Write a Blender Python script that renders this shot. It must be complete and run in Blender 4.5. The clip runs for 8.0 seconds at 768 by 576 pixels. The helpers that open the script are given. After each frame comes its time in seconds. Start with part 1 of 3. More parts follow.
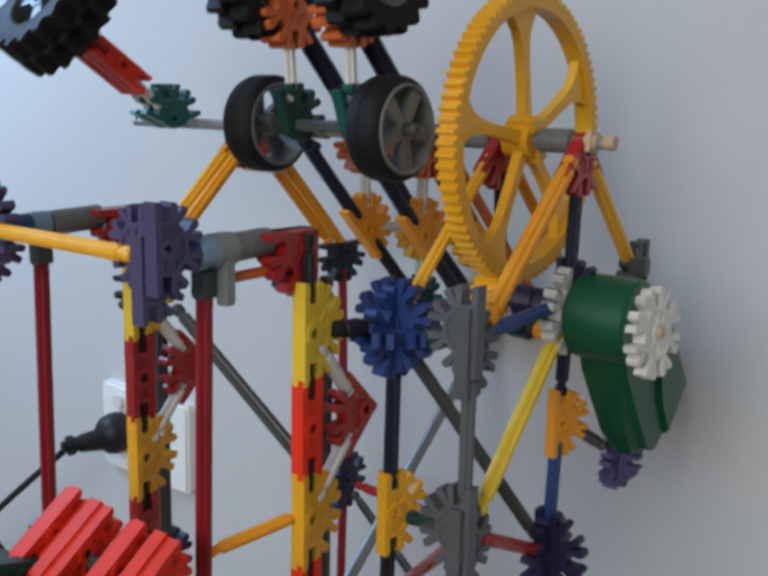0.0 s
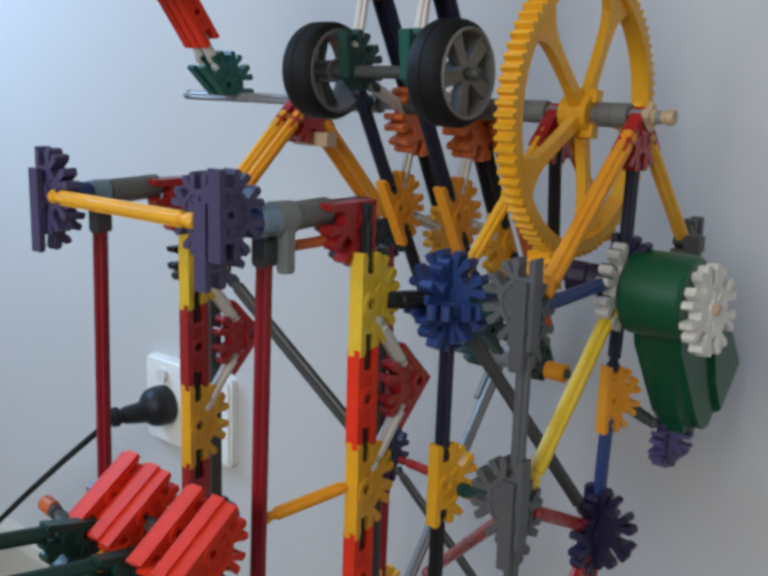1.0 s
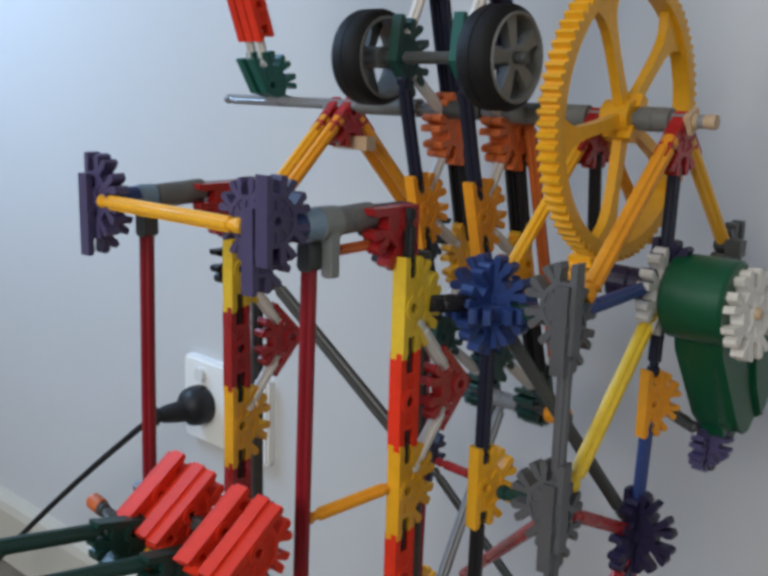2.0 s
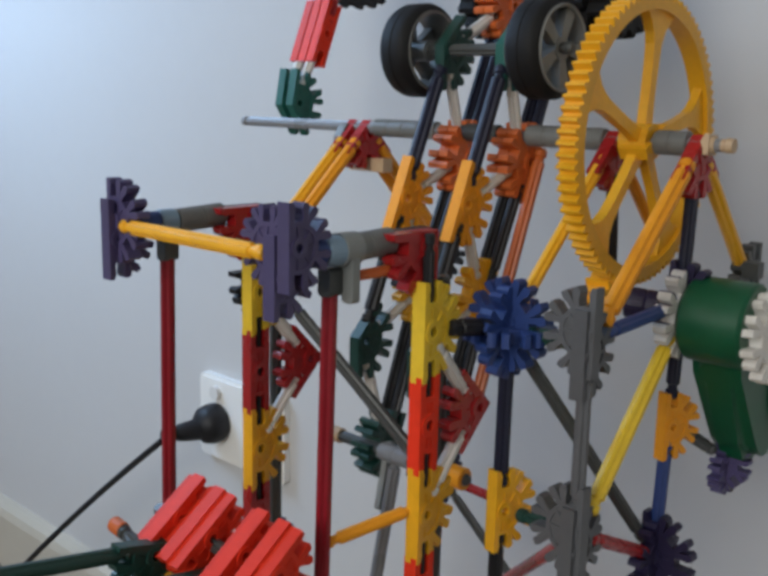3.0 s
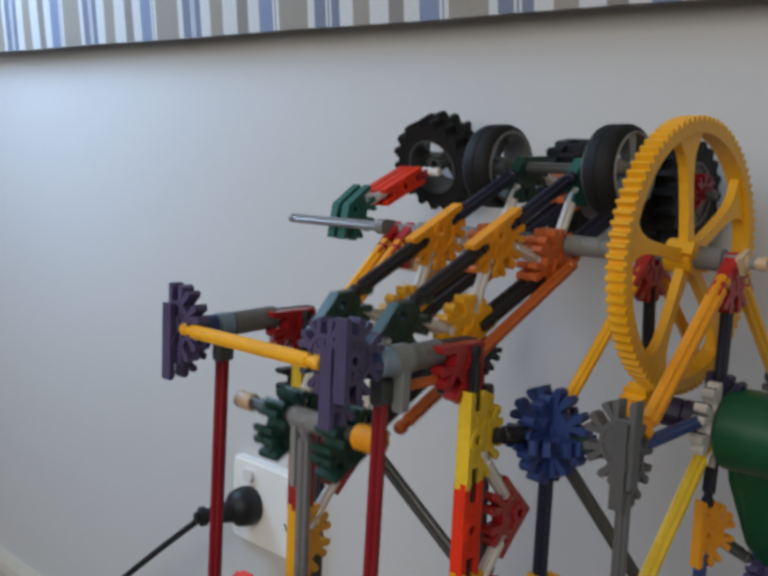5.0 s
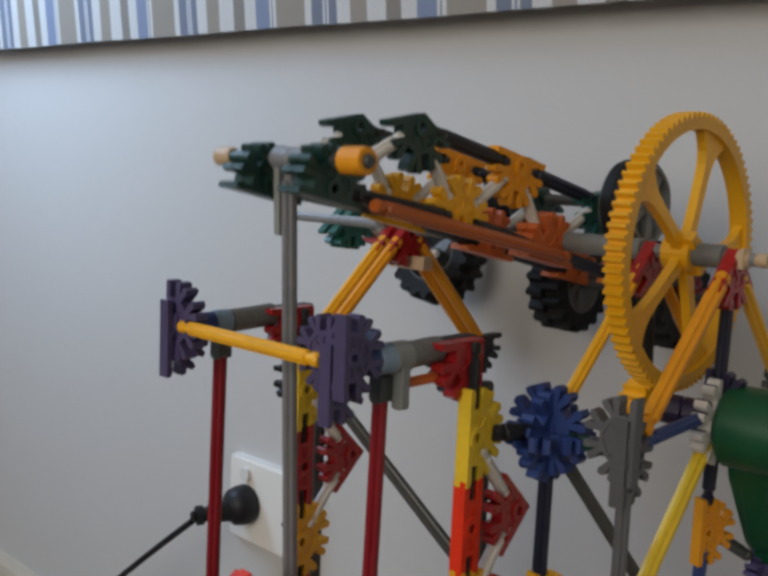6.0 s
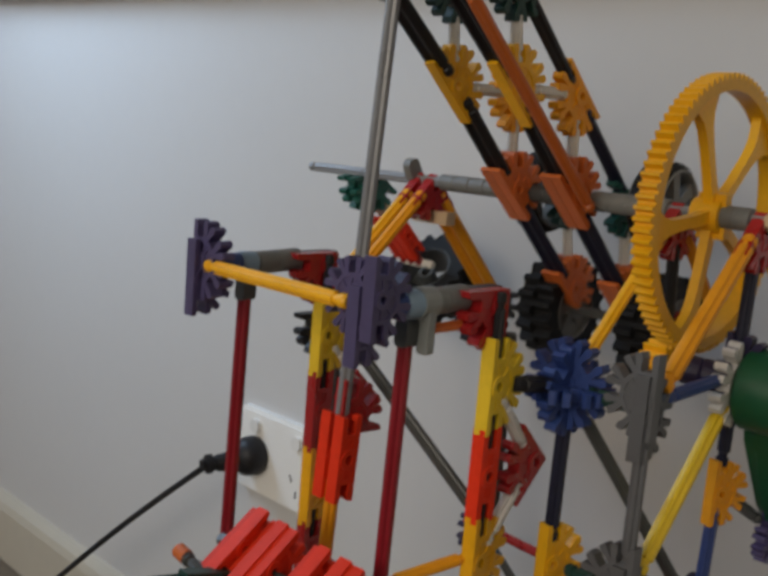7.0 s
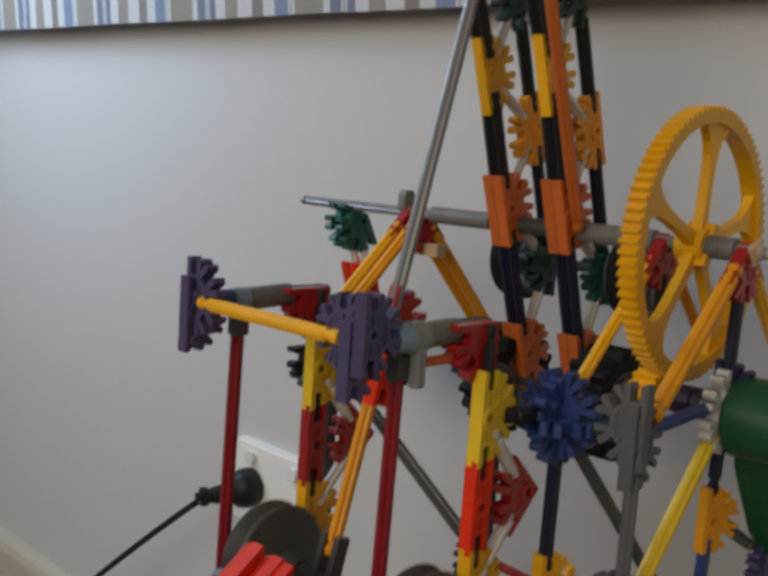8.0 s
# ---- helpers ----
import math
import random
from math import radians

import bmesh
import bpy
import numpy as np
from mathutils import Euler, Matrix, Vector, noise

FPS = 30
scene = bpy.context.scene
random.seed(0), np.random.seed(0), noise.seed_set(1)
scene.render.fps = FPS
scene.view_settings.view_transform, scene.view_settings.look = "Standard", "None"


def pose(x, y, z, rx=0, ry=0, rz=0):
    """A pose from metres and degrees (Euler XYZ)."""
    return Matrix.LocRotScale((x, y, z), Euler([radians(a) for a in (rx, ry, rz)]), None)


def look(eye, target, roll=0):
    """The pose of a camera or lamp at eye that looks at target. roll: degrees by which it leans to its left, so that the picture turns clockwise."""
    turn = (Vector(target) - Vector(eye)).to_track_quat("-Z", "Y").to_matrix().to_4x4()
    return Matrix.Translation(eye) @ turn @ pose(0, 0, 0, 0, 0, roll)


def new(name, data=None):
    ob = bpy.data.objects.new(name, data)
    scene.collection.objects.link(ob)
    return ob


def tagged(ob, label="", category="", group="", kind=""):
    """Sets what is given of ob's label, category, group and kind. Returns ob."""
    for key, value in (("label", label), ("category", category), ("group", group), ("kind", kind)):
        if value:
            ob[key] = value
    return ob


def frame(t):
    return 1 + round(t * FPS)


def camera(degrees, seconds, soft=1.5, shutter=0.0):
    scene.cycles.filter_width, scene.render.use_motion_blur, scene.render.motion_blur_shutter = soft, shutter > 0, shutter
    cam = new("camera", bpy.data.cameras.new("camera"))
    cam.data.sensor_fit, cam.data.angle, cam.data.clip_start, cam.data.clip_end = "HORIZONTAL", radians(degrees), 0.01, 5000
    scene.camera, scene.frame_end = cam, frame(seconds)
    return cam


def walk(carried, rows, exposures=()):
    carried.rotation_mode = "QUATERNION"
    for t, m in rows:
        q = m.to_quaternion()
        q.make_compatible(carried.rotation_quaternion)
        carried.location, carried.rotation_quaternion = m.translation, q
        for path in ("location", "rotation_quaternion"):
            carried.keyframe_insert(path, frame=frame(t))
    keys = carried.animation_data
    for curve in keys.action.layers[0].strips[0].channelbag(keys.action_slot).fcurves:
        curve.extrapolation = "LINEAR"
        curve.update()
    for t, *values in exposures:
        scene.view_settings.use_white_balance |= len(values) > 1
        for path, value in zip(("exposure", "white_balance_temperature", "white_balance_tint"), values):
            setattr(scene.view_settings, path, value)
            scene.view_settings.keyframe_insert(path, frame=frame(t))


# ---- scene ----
cam = camera(44.0, 8.0, 3.5, 0.5)
PATH = [
    (0.0, 0.2190, -0.3935, 0.5931, 78.98, -1.29, 38.01),
    (0.5, 0.2155, -0.3973, 0.5883, 78.13, -1.67, 39.19),
    (1.0, 0.2127, -0.4007, 0.5883, 77.92, -1.74, 40.09),
    (1.5, 0.2123, -0.4038, 0.5886, 77.76, -1.72, 41.01),
    (2.8, 0.2102, -0.4095, 0.5945, 78.24, -1.30, 42.85),
    (3.0, 0.2100, -0.4100, 0.5951, 78.68, -1.32, 42.58),
    (3.5, 0.2111, -0.4133, 0.6002, 80.37, -1.60, 42.61),
    (4.0, 0.2116, -0.4174, 0.6052, 81.81, -1.70, 43.03),
    (4.5, 0.2136, -0.4287, 0.6129, 82.79, -2.38, 44.06),
    (4.7, 0.2136, -0.4290, 0.6130, 82.97, -2.38, 44.27),
    (5.8, 0.2110, -0.4284, 0.6116, 82.93, -2.38, 44.03),
    (6.0, 0.2108, -0.4284, 0.6115, 82.93, -2.38, 43.98),
    (6.5, 0.2103, -0.4320, 0.6120, 82.88, -3.07, 44.49),
    (6.8, 0.2072, -0.4345, 0.6040, 80.56, -4.20, 45.50),
    (7.0, 0.2068, -0.4355, 0.6022, 80.94, -4.74, 44.74),
    (7.5, 0.2097, -0.4368, 0.6134, 83.86, -5.01, 42.98),
    (8.0, 0.2110, -0.4382, 0.6065, 82.57, -3.98, 44.28),
]
walk(cam, [(t, pose(*row)) for t, *row in PATH], [(0.0, 0.15, 5850, 7), (3.0, 0.05, 6150, 8.5), (4.5, -0.10, 6350, 9.5), (6.0, -0.29, 6750, 10.5), (8.0, -0.36, 7250, 11)])

# ---- world and lights ----
world = bpy.data.worlds.new("world")
scene.world = world
world.use_nodes = True
sky = world.node_tree.nodes.new("ShaderNodeTexSky")
sky.sky_type, sky.sun_disc = "NISHITA", False
sky.sun_elevation, sky.sun_rotation = radians(40), radians(140)
world.node_tree.links.new(sky.outputs[0], world.node_tree.nodes["Background"].inputs[0])
world.node_tree.nodes["Background"].inputs[1].default_value = 0.1


def area(name, m, w, h, power, colour):
    lamp = bpy.data.lights.new(name, "AREA")
    lamp.shape, lamp.size, lamp.size_y, lamp.energy, lamp.color = "RECTANGLE", w, h, power, colour
    ob = new(name, lamp)
    ob.matrix_world = m
    return ob


# daylight from the side wall's window; behind the camera, an added warm fill lamp
area("window_daylight", look((-1.04, -0.27, 1.06), (-0.60, 0.13, 0.68)), 0.4, 0.4, 7.3, (0.47, 0.69, 1.0))
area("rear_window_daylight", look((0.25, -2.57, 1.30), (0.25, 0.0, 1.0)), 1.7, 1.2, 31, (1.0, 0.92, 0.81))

# ---- materials ----


def material(name, colour, rough=0.45, metal=0.0, grain=300.0, vary=0.12, bump=0.1, spec=0.5, sub=0.0, dirt=None):
    """A procedural surface: two scales of colour change, a fine bump and uneven gloss."""
    mat = bpy.data.materials.new(name)
    mat.use_nodes = True
    nt = mat.node_tree
    bsdf = nt.nodes["Principled BSDF"]
    tex = nt.nodes.new("ShaderNodeTexCoord")
    fine = nt.nodes.new("ShaderNodeTexNoise")
    fine.inputs["Scale"].default_value, fine.inputs["Detail"].default_value = grain, 5
    big = nt.nodes.new("ShaderNodeTexNoise")
    big.inputs["Scale"].default_value, big.inputs["Detail"].default_value = grain / 12, 3
    for n in (fine, big):
        nt.links.new(tex.outputs["Object"], n.inputs["Vector"])
    both = nt.nodes.new("ShaderNodeMix")
    both.data_type = "FLOAT"
    both.inputs[0].default_value = 0.6
    nt.links.new(fine.outputs["Fac"], both.inputs[2])
    nt.links.new(big.outputs["Fac"], both.inputs[3])
    ramp = nt.nodes.new("ShaderNodeValToRGB")
    lo = [c * (1 - vary) for c in (dirt or colour)]
    hi = [min(1, c * (1 + vary)) for c in colour]
    ramp.color_ramp.elements[0].position, ramp.color_ramp.elements[1].position = 0.3, 0.7
    ramp.color_ramp.elements[0].color, ramp.color_ramp.elements[1].color = (*lo, 1), (*hi, 1)
    nt.links.new(both.outputs[0], ramp.inputs[0])
    info = nt.nodes.new("ShaderNodeObjectInfo")
    hsv = nt.nodes.new("ShaderNodeHueSaturation")
    span = nt.nodes.new("ShaderNodeMapRange")
    span.inputs["To Min"].default_value, span.inputs["To Max"].default_value = 0.9, 1.1
    nt.links.new(info.outputs["Random"], span.inputs["Value"])
    nt.links.new(span.outputs[0], hsv.inputs["Value"])
    nt.links.new(ramp.outputs[0], hsv.inputs["Color"])
    nt.links.new(hsv.outputs[0], bsdf.inputs["Base Color"])
    rr = nt.nodes.new("ShaderNodeMapRange")
    rr.inputs["To Min"].default_value, rr.inputs["To Max"].default_value = max(0.03, rough - 0.12), min(1, rough + 0.12)
    nt.links.new(big.outputs["Fac"], rr.inputs["Value"])
    nt.links.new(rr.outputs[0], bsdf.inputs["Roughness"])
    bsdf.inputs["Metallic"].default_value = metal
    bsdf.inputs["Specular IOR Level"].default_value = spec
    if sub:
        bsdf.inputs["Subsurface Weight"].default_value = sub
        bsdf.inputs["Subsurface Radius"].default_value = (0.004, 0.003, 0.002)
        bsdf.inputs["Subsurface Scale"].default_value = 0.5
    bp = nt.nodes.new("ShaderNodeBump")
    bp.inputs["Strength"].default_value, bp.inputs["Distance"].default_value = bump, 0.0006
    nt.links.new(fine.outputs["Fac"], bp.inputs["Height"])
    nt.links.new(bp.outputs[0], bsdf.inputs["Normal"])
    return mat


YELLOW = material("yellow_plastic", (0.90, 0.45, 0.014), 0.36)
AMBER = material("amber_plastic", (0.84, 0.34, 0.016), 0.4, spec=0.3)
LEMON = material("lemon_plastic", (0.82, 0.56, 0.03), 0.4)
RUST = material("rust_orange_plastic", (0.46, 0.105, 0.018), 0.32)
ORANGE = material("orange_plastic", (0.66, 0.15, 0.032), 0.4)
RED = material("red_plastic", (0.38, 0.016, 0.018), 0.28)
BRIGHTRED = material("bright_red_plastic", (0.76, 0.045, 0.018), 0.34, spec=0.1)
MAROON = material("dark_red_plastic", (0.26, 0.008, 0.018), 0.35)
PURPLE = material("purple_plastic", (0.075, 0.062, 0.155), 0.42)
DARKPURPLE = material("dark_purple_plastic", (0.02, 0.015, 0.055), 0.45)
BLUE = material("blue_plastic", (0.028, 0.058, 0.21), 0.42)
NAVY = material("navy_plastic", (0.013, 0.015, 0.036), 0.45, spec=0.35)
BLACK = material("black_plastic", (0.014, 0.014, 0.017), 0.45, spec=0.35)
RUBBER = material("black_rubber", (0.011, 0.011, 0.012), 0.62, bump=0.35, spec=0.22)
RIM = material("dark_grey_hub_plastic", (0.17, 0.173, 0.168), 0.36)
GREEN = material("green_plastic", (0.005, 0.085, 0.036), 0.38)
DARKGREEN = material("dark_green_plastic", (0.012, 0.052, 0.042), 0.42)
TEAL = material("teal_plastic", (0.012, 0.11, 0.085), 0.42)
GREY = material("grey_plastic", (0.17, 0.175, 0.17), 0.42)
STEELGREY = material("slate_grey_plastic", (0.105, 0.11, 0.12), 0.42)
PALEGREY = material("pale_grey_plastic", (0.25, 0.27, 0.265), 0.42)
HUBGREY = material("pale_grey_hub_plastic", (0.14, 0.14, 0.135), 0.45)
DARKGREY = material("dark_grey_plastic", (0.065, 0.07, 0.07), 0.4)
SILVER = material("silver_grey_plastic", (0.22, 0.23, 0.25), 0.3)
WHITE = material("white_plastic", (0.72, 0.70, 0.66), 0.4)
TAN = material("tan_plastic", (0.55, 0.40, 0.25), 0.45)
PALEBLUE = material("pale_blue_plastic", (0.22, 0.32, 0.42), 0.4)
PAINT = material("wall_paint", (0.57, 0.57, 0.57), 0.75, grain=60, vary=0.015, bump=0.06, spec=0.3)
TRIMPAINT = material("trim_paint", (0.52, 0.48, 0.40), 0.5, grain=60, vary=0.03, bump=0.05)
CEILPAINT = material("ceiling_paint", (0.75, 0.74, 0.7), 0.85, grain=60, vary=0.02)
CARPET = material("carpet", (0.15, 0.12, 0.085), 0.95, grain=500, vary=0.3, bump=1.0)
SOCKETWHITE = material("socket_white_plastic", (0.78, 0.78, 0.76), 0.35, vary=0.03)

# ---- mesh helpers ----


def mesh_of(name, bm, mat, smooth=False):
    me = bpy.data.meshes.new(name)
    bmesh.ops.recalc_face_normals(bm, faces=bm.faces)
    bm.to_mesh(me)
    bm.free()
    for m in (mat if isinstance(mat, (list, tuple)) else [mat]):
        me.materials.append(m)
    if smooth:
        for p in me.polygons:
            p.use_smooth = True
        me.set_sharp_from_angle(angle=radians(38))
    return me


def part(name, data, material_, parent, label="", m=None, smooth=False):
    """Link a bmesh, or a mesh that is shared, as one object under its thing."""
    me = data if isinstance(data, bpy.types.Mesh) else mesh_of(name, data, material_, smooth)
    ob = new(name, me)
    ob.parent = parent
    if m is not None:
        ob.matrix_basis = m
    return tagged(ob, label)


def thing(name, label, category, at=(0, 0, 0), group="", kind=""):
    ob = new(name)
    ob.empty_display_size = 0.01
    ob.location = at
    return tagged(ob, label, category, group, kind)


def block(bm, lo, hi, m=None, taper=1.0):
    """A box from corner to corner; its far x end may taper."""
    v = []
    for x in (lo[0], hi[0]):
        k = taper if x == hi[0] else 1.0
        for y in (lo[1], hi[1]):
            for z in (lo[2], hi[2]):
                p = Vector((x, y * k, z))
                v.append(bm.verts.new(m @ p if m else p))
    for f in ((0, 1, 3, 2), (4, 6, 7, 5), (0, 4, 5, 1), (2, 3, 7, 6), (0, 2, 6, 4), (1, 5, 7, 3)):
        bm.faces.new([v[i] for i in f])
    return v


def lathe(bm, profile, n=24, m=None, closed=True):
    """Turn (radius, height) pairs round the local z axis."""
    rings = []
    for k in range(n):
        a = 2 * math.pi * k / n
        ring = [bm.verts.new((m or Matrix()) @ Vector((r * math.cos(a), r * math.sin(a), h))) for r, h in profile]
        rings.append(ring)
    cnt = len(profile)
    for k in range(n):
        p, q = rings[k], rings[(k + 1) % n]
        for i in range(cnt if closed else cnt - 1):
            j = (i + 1) % cnt
            bm.faces.new((p[i], q[i], q[j], p[j]))


def prism(bm, outline, lo, hi, m=None):
    """A flat outline in x, y, drawn out from z = lo to z = hi."""
    m = m or Matrix()
    a = [bm.verts.new(m @ Vector((x, y, lo))) for x, y in outline]
    b = [bm.verts.new(m @ Vector((x, y, hi))) for x, y in outline]
    bm.faces.new(a[::-1])
    bm.faces.new(b)
    for i in range(len(a)):
        j = (i + 1) % len(a)
        bm.faces.new((a[i], a[j], b[j], b[i]))


def frame_of(at, normal, facing):
    """A pose whose z is the normal and whose y is the facing direction."""
    z = Vector(normal).normalized()
    y = Vector(facing)
    y = (y - z * y.dot(z)).normalized()
    x = y.cross(z)
    m = Matrix((x, y, z)).transposed().to_4x4()
    m.translation = at
    return m


# ---- construction toy pieces ----
HALF_T = 0.0031
REACH = 0.0205


RINGS = (0.0024, 0.0050, 0.0098, 0.0120, 0.0152, 0.0178, 0.0196, REACH)
INNER = (-22.5, -12.0, -4.5, 4.5, 12.0, 22.5)
PRONG = {3: (0.0047, 0.0025), 4: (0.0056, 0.0027), 5: (0.0061, 0.0023), 6: (0.0064, 0.0029), 7: (0.0056, 0.0033)}
EDGE = 0.0058


def connector_mesh(kind, mat, size=1.0):
    """kind: the clips' directions in degrees. A hub with open ribs, and for each clip a pair of springy prongs with a gap for a rod."""
    ks = sorted(kind)
    whole = len(ks) == 8
    apart = len(ks) == 2
    span = ks[-1] - ks[0]
    corner = 0.0 if apart else -EDGE * math.tan(radians(max(0, 180 - span) / 2))
    verts, index, cells, webs = [], {}, [], []

    def spot(a, u, v):
        c, q = math.cos(radians(a)), math.sin(radians(a))
        p = (size * (u * c - v * q), size * (u * q + v * c))
        key = (round(p[0] * 2e5), round(p[1] * 2e5))
        if key not in index:
            index[key] = len(verts)
            verts.append(p)
        return index[key]

    for i, a in enumerate(ks):
        low = not whole and (i == 0 or apart)
        high = not whole and (i == len(ks) - 1 or apart)
        grid = []
        for j, r in enumerate(RINGS):
            row = []
            for k in range(6):
                if (k == 0 and low) or (k == 5 and high):
                    u = (corner, 0.0034, r)[min(j, 2)]
                    row.append(spot(a, u, -EDGE if k == 0 else EDGE))
                elif j < 3 or k in (2, 3):
                    t = radians(INNER[k])
                    row.append(spot(a, r * math.cos(t), r * math.sin(t)))
                else:
                    off = PRONG[j][0 if k in (0, 5) else 1] * (-1 if k < 3 else 1)
                    row.append(spot(a, math.sqrt(max(r * r - off * off, 1e-9)), off))
            grid.append(row)
        webs += [(grid[1][k], grid[2][k], grid[2][k + 1], grid[1][k + 1]) for k in range(5)]
        for j in range(len(RINGS) - 1):
            for k in range(5):
                bar = (k == 0 and low) or (k == 4 and high)
                if j in (0, 2) or (j == 1 and (k == 2 or bar)) or (j >= 3 and k in (0, 4)):
                    cells.append((grid[j][k], grid[j + 1][k], grid[j + 1][k + 1], grid[j][k + 1]))
    n = len(verts)
    points = [(x, y, -HALF_T) for x, y in verts] + [(x, y, HALF_T) for x, y in verts]
    faces, seen = [], {}
    for c in cells:
        c = tuple(dict.fromkeys(c))
        if len(c) < 3:
            continue
        faces.append(tuple(v + n for v in c))
        faces.append(c[::-1])
        for p, q in zip(c, c[1:] + c[:1]):
            key = (min(p, q), max(p, q))
            seen[key] = seen.get(key, 0) + 1
    for (p, q), count in seen.items():
        if count == 1:
            faces.append((p, q, q + n, p + n))
    bm = bmesh.new()
    made = [bm.verts.new(p) for p in points]
    for f in faces:
        try:
            bm.faces.new([made[v] for v in f])
        except ValueError:
            continue
    bmesh.ops.delete(bm, geom=[v for v in bm.verts if not v.link_faces], context="VERTS")
    # a thin web closes the spaces between hub, ribs and clips
    sheets = []
    for z in (-0.0026, 0.0026):
        sheet = {}
        for loop in webs:
            for v in loop:
                if v not in sheet:
                    sheet[v] = bm.verts.new((verts[v][0] * 0.998, verts[v][1] * 0.998, z))
            corners = list(dict.fromkeys(sheet[v] for v in loop))
            if len(corners) > 2:
                bm.faces.new(corners)
        sheets.append(sheet)
    for loop in webs:
        if loop[0] != loop[3]:
            bm.faces.new((sheets[0][loop[0]], sheets[0][loop[3]], sheets[1][loop[3]], sheets[1][loop[0]]))
    ring = [(0.0022, -HALF_T - 0.0006), (0.0049, -HALF_T - 0.0006), (0.0049, HALF_T + 0.0006), (0.0022, HALF_T + 0.0006)]
    lathe(bm, [(r * size, h) for r, h in ring], 12)
    return mesh_of("connector", bm, mat)


FIVE, EIGHT, THREE, FOUR, TWO = (0, 45, 90, 135, 180), tuple(range(0, 360, 45)), (45, 90, 135), (22.5, 67.5, 112.5, 157.5), (0, 180)
MADE = {}
WORD = {FIVE: "half-round five-way", EIGHT: "round eight-way", THREE: "three-way corner", FOUR: "four-way", TWO: "straight two-way"}


def connector(parent, kind, mat, at, normal, facing, label="", size=1.0):
    key = (kind, mat.name, size)
    if key not in MADE:
        MADE[key] = connector_mesh(kind, mat, size)
    return part("connector", MADE[key], mat, parent, label or mat.name.replace("_", " ") + " " + WORD[kind] + " connector", frame_of(at, normal, facing))


def rod_mesh(length, mat, r):
    """A ribbed rod: four flutes along it and a notched collar at each end."""
    bm = bmesh.new()
    n = 16
    stations = [(0, 0.72), (0.0012, 0.95), (0.0040, 0.95), (0.0046, 0.70), (0.0066, 0.70), (0.0072, 1.0), (0.0085, 1.0)]
    zs = stations + [(length - z, k) for z, k in reversed(stations)]
    rings = []
    for z, k in zs:
        flute = 0.78 if 0.007 < z < length - 0.007 else 1.0
        rings.append([bm.verts.new((r * k * (flute if i % 4 == 2 else 1) * math.cos(2 * math.pi * i / n), r * k * (flute if i % 4 == 2 else 1) * math.sin(2 * math.pi * i / n), z)) for i in range(n)])
    for a, b in zip(rings, rings[1:]):
        for i in range(n):
            bm.faces.new((a[i], a[(i + 1) % n], b[(i + 1) % n], b[i]))
    bm.faces.new(rings[0][::-1])
    bm.faces.new(rings[-1])
    return mesh_of("rod", bm, mat)


def rod(parent, a, b, mat, gap=0.011, label="", r=0.0031, name="rod"):
    """A rod between two hubs; gap: how far its ends stop short of them."""
    a, b = Vector(a), Vector(b)
    d = (b - a).normalized()
    a, b = a + d * gap, b - d * gap
    length = (b - a).length
    key = ("rod", mat.name, round(length, 3), r)
    if key not in MADE:
        MADE[key] = rod_mesh(round(length, 3), mat, r)
    m = d.to_track_quat("Z", "Y").to_matrix().to_4x4()
    m.translation = a
    return part(name, MADE[key], mat, parent, label or mat.name.replace("_", " ") + " " + name, m)


def sleeve(parent, a, b, mat, r=0.0052, label="", name="spacer"):
    """Tube spacers threaded on a rod, with a groove at each joint."""
    a, b = Vector(a), Vector(b)
    d = b - a
    length = d.length
    bm = bmesh.new()
    n = max(1, round(length / 0.0105))
    prof = [(0.0031, 0)]
    for k in range(n):
        z0, z1 = length * k / n, length * (k + 1) / n
        prof += [(r * 0.92, z0), (r, z0 + 0.0006), (r, z1 - 0.0006), (r * 0.92, z1 - 0.00005)]
    prof += [(0.0031, length)]
    lathe(bm, prof, 20)
    m = d.to_track_quat("Z", "Y").to_matrix().to_4x4()
    m.translation = a
    ob = part(name, bm, mat, parent, label or mat.name.replace("_", " ") + " tube spacers", m)
    return ob


# ---- the room ----
WALL_Y, FLOOR_Z = 0.135, -0.03


def slab(name, lo, hi, mat, label, category):
    bm = bmesh.new()
    block(bm, lo, hi)
    return tagged(new(name, mesh_of(name, bm, mat)), label, category, kind="structure")


slab("floor", (-1.15, -2.6, FLOOR_Z - 0.1), (1.85, WALL_Y, FLOOR_Z), CARPET, "beige short-pile carpet floor beside the wall", "floor")
slab("ceiling", (-1.15, -2.6, 2.45), (1.85, WALL_Y, 2.55), CEILPAINT, "plain white painted ceiling", "ceiling")
slab("wall_north", (-1.15, WALL_Y, FLOOR_Z - 0.1), (1.85, WALL_Y + 0.12, 2.55), PAINT, "smooth off-white painted wall behind the model", "wall")
slab("wall_east", (1.85, -2.6, FLOOR_Z - 0.1), (1.97, WALL_Y + 0.12, 2.55), PAINT, "plain off-white painted wall", "wall")


